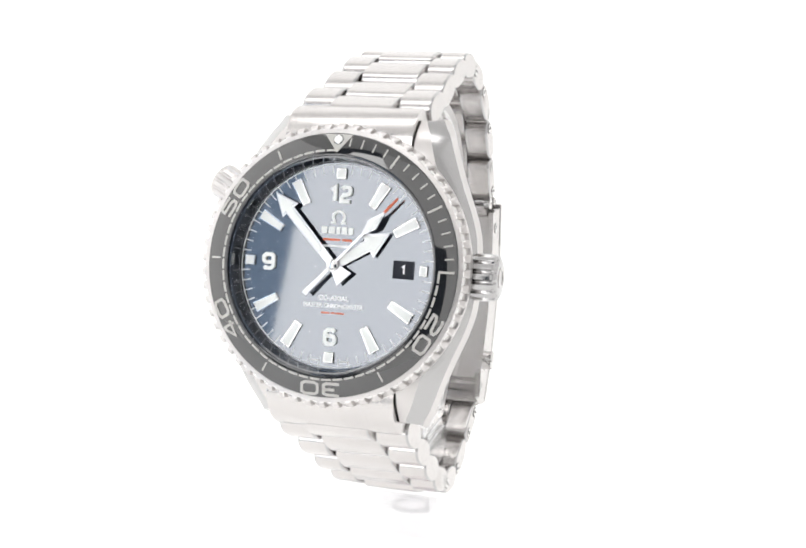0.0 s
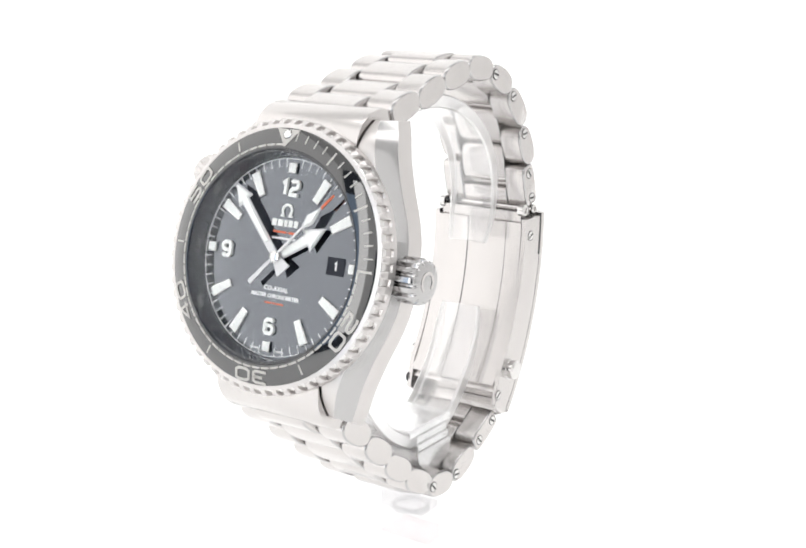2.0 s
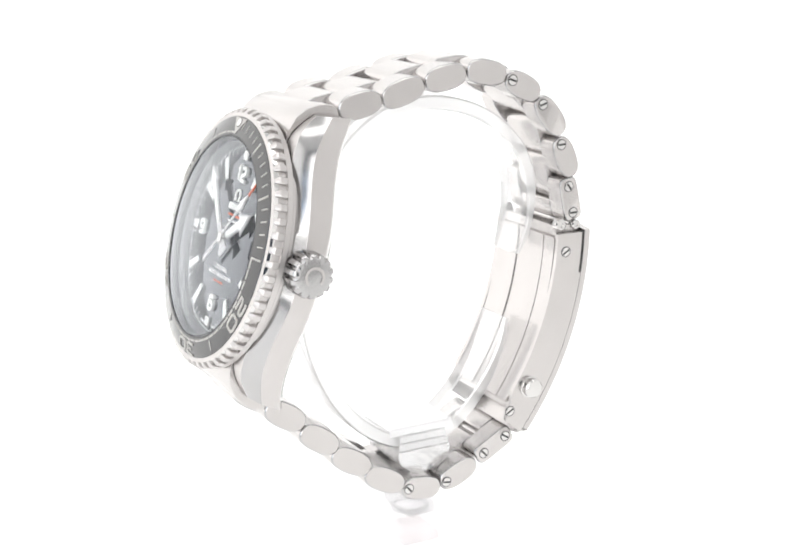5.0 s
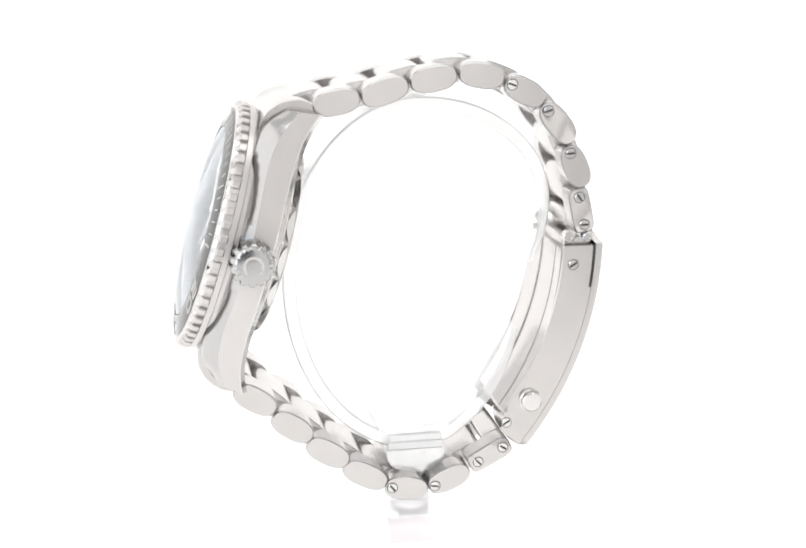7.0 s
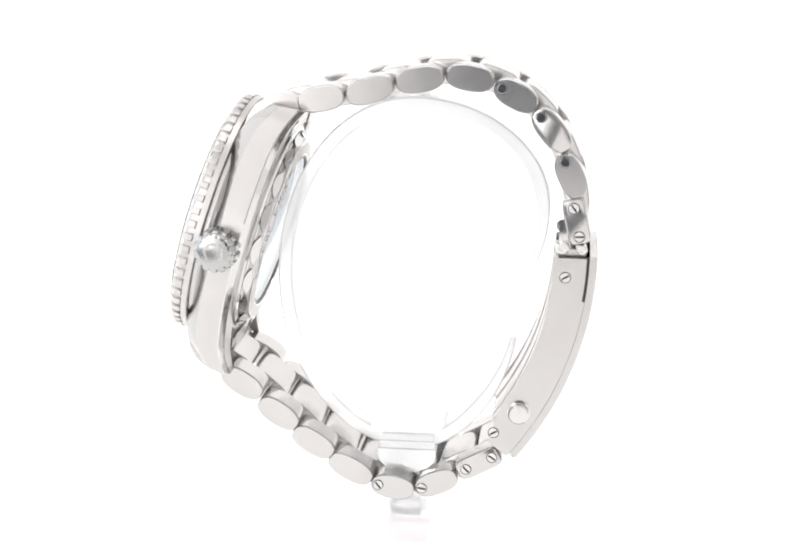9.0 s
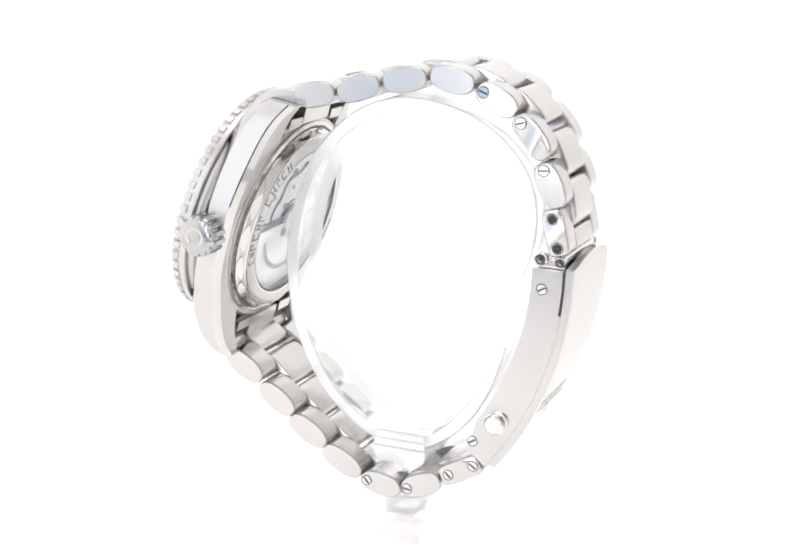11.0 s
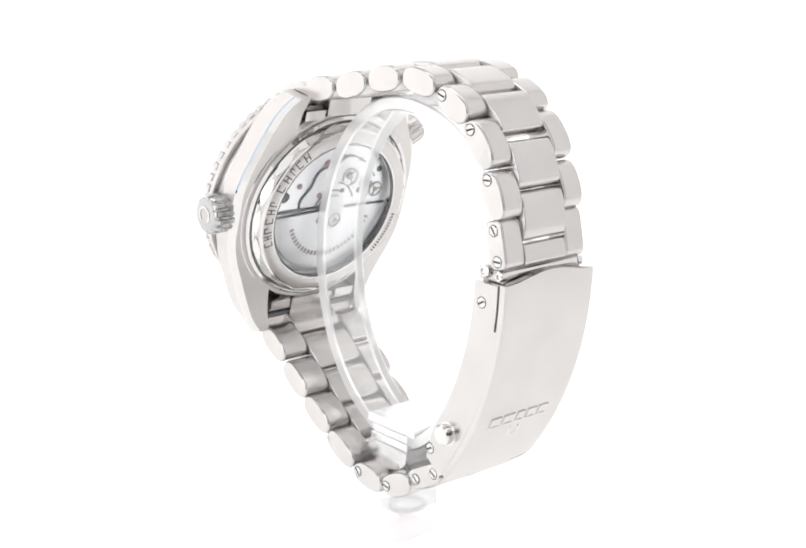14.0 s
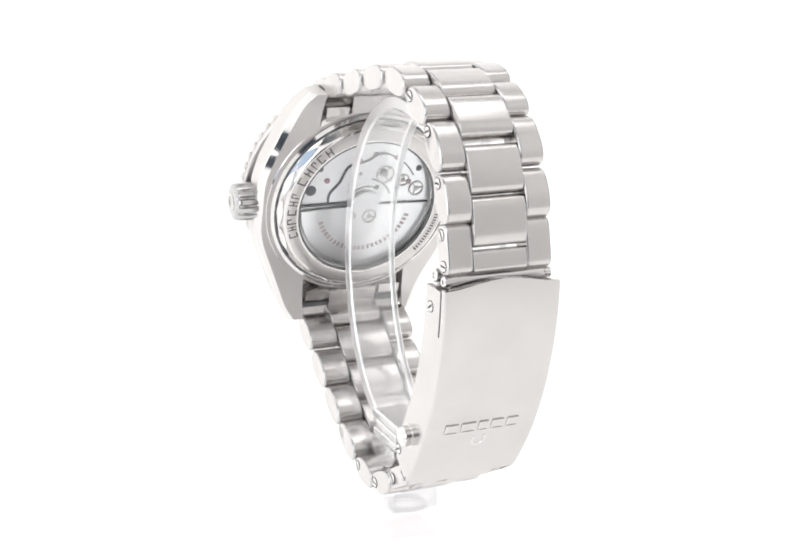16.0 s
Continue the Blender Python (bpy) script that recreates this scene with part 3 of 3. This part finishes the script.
    lathe(bm, [(0, 24.8), (12, 24.82), (13.9, 24.9), (13.9, 25.3), (0, 25.2)], 72, closed=False)
    bmesh.ops.remove_doubles(bm, verts=bm.verts, dist=0.001)
    ob = part("back_crystal", bm, crystal_glass, back, "clear case back window", CASE)
    ob.visible_shadow = False


case_back()

# ---- bracelet ----
# side view of each outer link: (depth, height) of both ends
UPPER = ((-18.1, 31.6, -10.2, 33.1), (-9.9, 32.6, -2.0, 35.1), (-1.6, 35.0, 6.4, 36.4), (6.8, 36.7, 14.7, 35.4), (15.0, 35.0, 21.9, 31.3), (21.8, 30.8, 27.2, 24.1), (26.3, 23.4, 29.6, 16.1))
LOWER = ((-32.5, -16.4, -25.6, -20.8), (-26.1, -21.9, -19.3, -26.5), (-20.1, -27.4, -12.9, -31.8), (-13.6, -32.5, -6.0, -36.6), (-6.2, -37.3, 1.7, -38.4), (1.9, -38.3, 9.4, -35.2))
END_UP = (28.3, 15.9, 30.0, 8.0)
END_LOW = (9.5, -34.6, 16.9, -30.6)


def oval(half, thick, k=2.5, n=28):
    out = []
    for i in range(n):
        a = 2 * math.pi * i / n
        c, s = math.cos(a), math.sin(a)
        out.append((half * math.copysign(abs(c) ** (2 / k), c), thick * math.copysign(abs(s) ** (2 / k), s)))
    return out


def link_mesh(name, width, half, thick, k=2.5, flat=0.35):
    """A link: width along x, length along y, outwards along z."""
    bm = bmesh.new()
    prof = oval(half, thick, k)
    w = width / 2
    loops = []
    for x, f in ((-w, 0.90), (-w + flat * 0.4, 0.965), (-w + flat, 1.0), (-w + flat + 0.06, 1.0), (w - flat - 0.06, 1.0), (w - flat, 1.0), (w - flat * 0.4, 0.965), (w, 0.90)):
        loops.append([(x, y * (1 - (1 - f) * 0.6), z * f) for y, z in prof])
    bridge(bm, loops)
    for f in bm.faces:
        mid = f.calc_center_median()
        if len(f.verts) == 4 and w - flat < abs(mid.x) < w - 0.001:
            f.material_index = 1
    return mesh_of(name, bm, [brushed, dimmed_steel], None, 40)


def along(y1, z1, y2, z2, x=0.0):
    """Pose of a link between two points of the side view, its z axis pointing away from the wrist."""
    d = Vector((0, y2 - y1, z2 - z1)).normalized()
    mid = Vector((0, (y1 + y2) / 2, (z1 + z2) / 2))
    out = Vector((0, -d.z, d.y))
    if out.dot(mid) < 0:
        out = -out
    m = Matrix((d.cross(out), d, out)).transposed().to_4x4()
    m.translation = mid + Vector((x, 0, 0))
    return m


def screw_mesh():
    bm = bmesh.new()
    lathe(bm, [(0, 0.0), (0.86, 0.0), (0.86, 0.1), (0.78, 0.16), (0, 0.16)], 20, closed=False, mats=[0, 0, 0, 0])
    lathe(bm, [(0.86, 0.0), (1.0, 0.0), (1.0, 0.06), (0.86, 0.06)], 20, mat=1)
    box(bm, -0.17, 0.17, -0.74, 0.74, 0.1, 0.175, 0, 1)
    return mesh_of("screw", bm, [polished, dark_gap])


SCREW = screw_mesh()


def add_screw(parent, x, y, z, deg, side=1):
    m = Matrix.Translation((x, y, z)) @ Matrix.Rotation(radians(90 * side), 4, "Y") @ Matrix.Rotation(radians(deg), 4, "Z")
    inv = parent.matrix_basis.copy()
    inv.translation = inv.translation / MM
    return placed("screw", SCREW, parent, inv.inverted() @ m, "small slotted steel screw")


def bracelet():
    turn = random.Random(7)
    for links, end in ((UPPER, END_UP), (LOWER, END_LOW)):
        chain = list(links)
        for i, ends in enumerate(chain):
            wide = 11.0 - 1.85 * min(1.0, i / 4.5)
            inner = 5.35 - 0.6 * min(1.0, i / 4.5)
            length = math.hypot(ends[2] - ends[0], ends[3] - ends[1])
            me = link_mesh("outer_link", wide - inner - 0.06, length / 2 + 0.02, 2.25)
            screwed = i >= 4
            for side in (1, -1):
                ob = placed("outer_link", me, watch, along(*ends, side * (wide + inner) / 2))
                if screwed:
                    f = 0.17 if links is UPPER else (0.17 if i == 4 else 0.15)
                    y, z = ends[0] + (ends[2] - ends[0]) * f, ends[1] + (ends[3] - ends[1]) * f
                    add_screw(ob, side * (wide - 0.03), y, z, turn.uniform(-60, 60), side)
        # centre links sit between the outer pairs
        centres = []
        for i, ends in enumerate(chain):
            nxt = chain[i + 1] if i + 1 < len(chain) else end
            a = Vector(((ends[0] + ends[2]) / 2, (ends[1] + ends[3]) / 2))
            b = Vector(((nxt[0] + nxt[2]) / 2, (nxt[1] + nxt[3]) / 2))
            mid = Vector(((ends[2] + nxt[0]) / 2, (ends[3] + nxt[1]) / 2))
            d = (b - a).normalized() * 3.98
            if i == 0:
                e = (Vector(ends[2:]) - Vector(ends[:2])).normalized() * 3.6
                centres.append((*(Vector(ends[:2]) - e * 0.95), *(Vector(ends[:2]) + e * 1.05), 0))
            centres.append((*(mid - d), *(mid + d), i + 1))
        for y1, z1, y2, z2, i in centres:
            inner = 5.35 - 0.6 * min(1.0, i / 4.5)
            me = link_mesh("centre_link", inner * 2 - 0.06, math.hypot(y2 - y1, z2 - z1) / 2, 2.15, 3.3, 0.2)
            placed("centre_link", me, watch, along(y1, z1, y2, z2))
        # last link before the clasp
        me_o = link_mesh("outer_link", 4.35, math.hypot(end[2] - end[0], end[3] - end[1]) / 2, 1.95, 5.0)
        for side in (1, -1):
            ob = placed("outer_link", me_o, watch, along(*end, side * 6.98))
            for f in (0.2, 0.82):
                add_screw(ob, side * 9.13, end[0] + (end[2] - end[0]) * f, end[1] + (end[3] - end[1]) * f, turn.uniform(-60, 60), side)
        d = (Vector(end[2:]) - Vector(end[:2])).normalized()
        p1, p2 = Vector(end[:2]) + d * 4.4, Vector(end[2:])
        me = link_mesh("centre_link", 9.5, (p2 - p1).length / 2, 1.9, 5.0, 0.15)
        placed("centre_link", me, watch, along(*p1, *p2))


bracelet()

# ---- folding clasp: arcs about one centre in the side view ----
CLASP_Y, CLASP_Z = -27.3, 6.84


def arc_pt(r, deg):
    return CLASP_Y + r * math.cos(radians(deg)), CLASP_Z + r * math.sin(radians(deg))


def arc_plate(bm, r0, r1, a0, a1, x0, x1, steps=28, edge=0.25, mat=0, cut=0.0, tail=0.0):
    """A bent plate; cut lengthens its middle at the start of the arc."""
    xs = [x0, x0 + edge] + [x0 + edge + (x1 - x0 - 2 * edge) * k / 8 for k in range(1, 8)] + [x1 - edge, x1]
    loops = []
    for k in range(steps + 1):
        t = k / steps
        sec = []
        for j, x in enumerate(xs):
            u = (x - x0) / (x1 - x0)
            s = a0 + cut * math.sin(math.pi * u) ** 2
            e = a1 + tail * abs(2 * u - 1) ** 4
            y, z = arc_pt(r1 - (edge if j in (0, len(xs) - 1) else 0), s + (e - s) * t)
            sec.append((x, y, z))
        for x in xs[::-1]:
            u = (x - x0) / (x1 - x0)
            s = a0 + cut * math.sin(math.pi * u) ** 2
            e = a1 + tail * abs(2 * u - 1) ** 4
            y, z = arc_pt(r0, s + (e - s) * t)
            sec.append((x, y, z))
        loops.append(sec)
    return bridge(bm, loops, mat=mat)


def clasp():
    bm = bmesh.new()
    arc_plate(bm, 58.9, 60.25, -0.6, -40.4, -10.3, 10.3, cut=1.3, tail=2.0)
    body = part("clasp_cover", bm, brushed, watch, "curved brushed steel clasp cover", None, 40)
    for side in (1, -1):
        bm = bmesh.new()
        steps = 26
        loops = []
        for k in range(steps + 1):
            t = k / steps
            a = -1.0 - 38.4 * t
            low = 53.1 + (2.2 * max(0, t - 0.86) / 0.14 if t > 0.86 else 0)
            low -= 0.6 * t
            top = 58.85
            pts = [(10.25, low), (10.25, top), (9.3, top), (9.3, low)]
            loops.append([(side * x, *arc_pt(r, a)) for x, r in pts])
        bridge(bm, loops)
        plate = part("side_plate", bm, brushed, body, "brushed steel clasp side")
        bm = bmesh.new()
        loops = []
        for k in range(9):
            a = -0.9 - 7.5 * k / 8
            loops.append([(side * x, *arc_pt(r, a)) for x, r in ((9.6, 58.4), (10.29, 58.4), (10.29, 58.98), (9.6, 58.98))])
        bridge(bm, loops)
        part("slot", bm, dark_gap, plate, "dark slot under the cover edge")
        for r, a in ((55.0, -4.5), (54.3, -37.4)):
            y, z = arc_pt(r, a)
            add_screw(plate, side * 10.22, y, z, 30, side)
        # hinge barrel at the upper end
        for r, a, rad in ((54.2, 0.6, 1.15), (57.6, 0.3, 0.9)):
            y, z = arc_pt(r, a)
            bm = bmesh.new()
            lathe(bm, [(0, -0.6), (rad, -0.6), (rad, 0.5), (rad * 0.8, 0.65), (rad * 0.45, 0.65), (rad * 0.4, 0.4), (0, 0.4)], 20, closed=False)
            part("hinge", bm, polished, body, "", Matrix.Translation((side * 8.9, y, z)) @ Matrix.Rotation(radians(90 * side), 4, "Y"))
        # push button
        y, z = arc_pt(55.6, -31.4)
        bm = bmesh.new()
        lathe(bm, [(0, -0.4), (2.05, -0.4), (2.05, 0.15), (1.8, 0.2), (1.8, 1.35), (1.55, 1.65), (0, 1.75)], 28, closed=False)
        part("push_button", bm, polished, body, "polished round push button", Matrix.Translation((side * 10.2, y, z)) @ Matrix.Rotation(radians(90 * side), 4, "Y"))
    # lugs that hold the upper end of the bracelet
    bm = bmesh.new()
    y, z = arc_pt(57.4, 0.35)
    lathe(bm, [(0, -8.6), (0.95, -8.6), (0.95, 8.6), (0, 8.6)], 20, closed=False)
    part("hinge_bar", bm, polished, body, "polished cross bar", Matrix.Translation((0, y, z)) @ Matrix.Rotation(radians(90), 4, "Y"))
    # folding blade inside
    for x0, x1, r0 in ((-9.29, -6.005, 52.9), (-6.0, -2.505, 52.8), (-2.5, 2.5, 53.0), (2.505, 6.0, 52.8), (6.005, 9.29, 52.9)):
        bm = bmesh.new()
        arc_plate(bm, r0, 54.2, -1.83, -36.0, x0, x1, 24, 0.2)
        part("folding_blade", bm, brushed, body, "inner folding blade of the clasp", None, 40)
    bm = bmesh.new()
    arc_plate(bm, 54.3, 58.5, -33.0, -37.0, -9.2, 9.2, 6, 0.2)
    part("lock_block", bm, brushed, body, "lock inside the clasp")
    bm = bmesh.new()
    arc_plate(bm, 53.6, 58.4, 0.3, -1.8, -8.8, 8.8, 4, 0.2)
    part("hinge_block", bm, brushed, body, "hinge block at the upper end")
    # pressed emblem and name, shown as plain shapes
    u = -29.0
    bm = bmesh.new()
    y, z = arc_pt(60.23, u)
    m = Matrix.Translation((0.0, y, z)) @ Matrix(((-1, 0, 0, 0), (0, -math.sin(radians(u)), math.cos(radians(u)), 0), (0, math.cos(radians(u)), math.sin(radians(u)), 0), (0, 0, 0, 1)))
    lathe(bm, [(0.95, -0.05), (1.4, -0.05), (1.35, 0.09), (1.0, 0.09)], 24, turn=(radians(130), radians(410)))
    part("emblem", bm, polished, body, "raised horseshoe emblem", m)
    bm = bmesh.new()
    x = -7.0
    for w in (3.0, 3.2, 2.4, 2.8, 2.7):
        for s0, s1, v0, v1 in ((x, x + w - 0.6, 2.3, 2.5), (x, x + w - 0.6, 4.3, 4.5), (x, x + 0.22, 2.5, 4.3)):
            box(bm, s0, s1, v0, v1, -0.15, 0.09, 0.04)
        x += w
    part("name_bars", bm, polished, body, "raised name shown as bars", m)


clasp()

# ---- clear ring inside the bracelet, and the clear stand ----
holder = tagged(new("display_ring"), "clear acrylic open ring holding the closed bracelet", "display ring")
stand = tagged(new("display_stand"), "clear acrylic stand with a flat plate on a short post", "display stand")


def display_ring():
    bm = bmesh.new()
    loops = []
    steps = 72
    for k in range(steps + 1):
        a = radians(3 + (341 - 3) * k / steps)
        c, s = math.cos(a), math.sin(a)
        y, z = 1.0 + 24.3 * c, 32.2 * s
        y += 0.2 * z * max(0, c)
        # both ends bend inwards a little
        y -= 3.8 * max(0.0, 1 - k / 9) ** 2 + 2.6 * max(0.0, 1 - (steps - k) / 8) ** 2
        n = Vector((c / 24.3, s / 32.2)).normalized()
        fade = min(1.0, 0.45 + 6 * min(k, steps - k) / steps)
        w = 4.8 * min(1.0, 0.86 + 6 * min(k, steps - k) / steps)
        p = [(-w, 0.0), (-w + 0.35, 0.0), (w - 0.35, 0.0), (w, 0.0)]
        sec = [(x, y - n.x * (0.3 if abs(x) > w - 0.1 else 0), z - n.y * (0.3 if abs(x) > w - 0.1 else 0)) for x, _ in p]
        sec += [(x, y - n.x * (2.5 * fade - (0.3 if abs(x) > w - 0.1 else 0)), z - n.y * (2.5 * fade - (0.3 if abs(x) > w - 0.1 else 0))) for x, _ in p[::-1]]
        loops.append(sec)
    bridge(bm, loops, mats=[1, 0, 1, 1, 1, 0, 1, 1])
    ob = part("ring", bm, [acrylic, edge_acrylic], holder, "bent clear acrylic band", None, 40)
    ob.visible_shadow = False
    bm = bmesh.new()
    prof = [(5.3, -31.6)] + [(5.3 * math.cos(radians(a)), -32.6 - 3.4 * math.sin(radians(a))) for a in range(0, 181, 15)] + [(-5.3, -31.6)]
    bridge(bm, [[(x, y, z) for y, z in prof] for x in (-6.4, 6.4)])
    box(bm, -6.1, 6.1, -5.0, 5.1, -31.5, -30.2, 0.2)
    box(bm, -5.8, 5.8, -4.7, 4.8, -30.1, -28.8, 0.2)
    box(bm, -5.5, 5.5, -6.6, 6.4, -28.7, -27.2, 0.3)
    ob = part("block", bm, block_acrylic, holder, "clear acrylic block at the bottom of the ring")
    ob.visible_shadow = False


display_ring()


def display_stand():
    bm = bmesh.new()
    box(bm, -14.0, 9.2, -5.5, 5.1, -48.8, -45.0, 0.5)
    ob = part("plate", bm, stand_acrylic, stand, "clear acrylic plate")
    ob.visible_shadow = False
    bm = bmesh.new()
    lathe(bm, [(2.9, -44.95), (3.6, -44.95), (3.6, -44.2), (2.9, -44.2)], 32)
    ob = part("collar", bm, stand_acrylic, stand, "round clear collar on the plate", Matrix.Translation((1.8, -0.3, 0)))
    ob.visible_shadow = False
    bm = bmesh.new()
    box(bm, -3.0, 6.0, -3.0, 2.6, -44.9, -40.15)
    ob = part("pad", bm, stand_acrylic, stand, "thin clear pad under the bracelet")
    ob.visible_shadow = False
    bm = bmesh.new()
    box(bm, -2.2, 5.8, -4.4, 3.7, -75.0, -49.0, 0.3)
    ob = part("post", bm, post_acrylic, stand, "clear square post")
    ob.visible_shadow = False


display_stand()


# ---- the turntable turns the watch, its ring and its stand together ----
TURN = ((0.0, 0.0), (0.5, -4.3), (1.0, -8.7), (1.5, -13.05), (2.0, -17.4), (2.5, -21.75), (3.0, -26.2), (3.5, -30.6), (4.0, -35.0),
        (5.2, -45.65), (6.5, -57.2), (7.0, -61.6), (7.5, -65.95), (8.0, -70.3), (8.5, -74.65), (9.0, -79.0),
        (10.2, -89.35), (11.5, -100.5), (12.0, -104.8), (12.5, -109.0), (13.0, -113.2), (13.5, -117.4), (14.0, -121.6), (14.5, -125.8),
        (15.0, -130.0), (15.5, -134.25), (16.0, -138.5))


def motions():
    for ob, lean in ((watch, -0.9), (holder, -0.9), (stand, 0.0)):
        rows = [(t, pose(0, 0, AXIS_Z, 0, 0, -17.6 + a) @ pose(-0.0014, 0, 0, 0, lean, 0)) for t, a in TURN]
        walk(ob, rows)


motions()
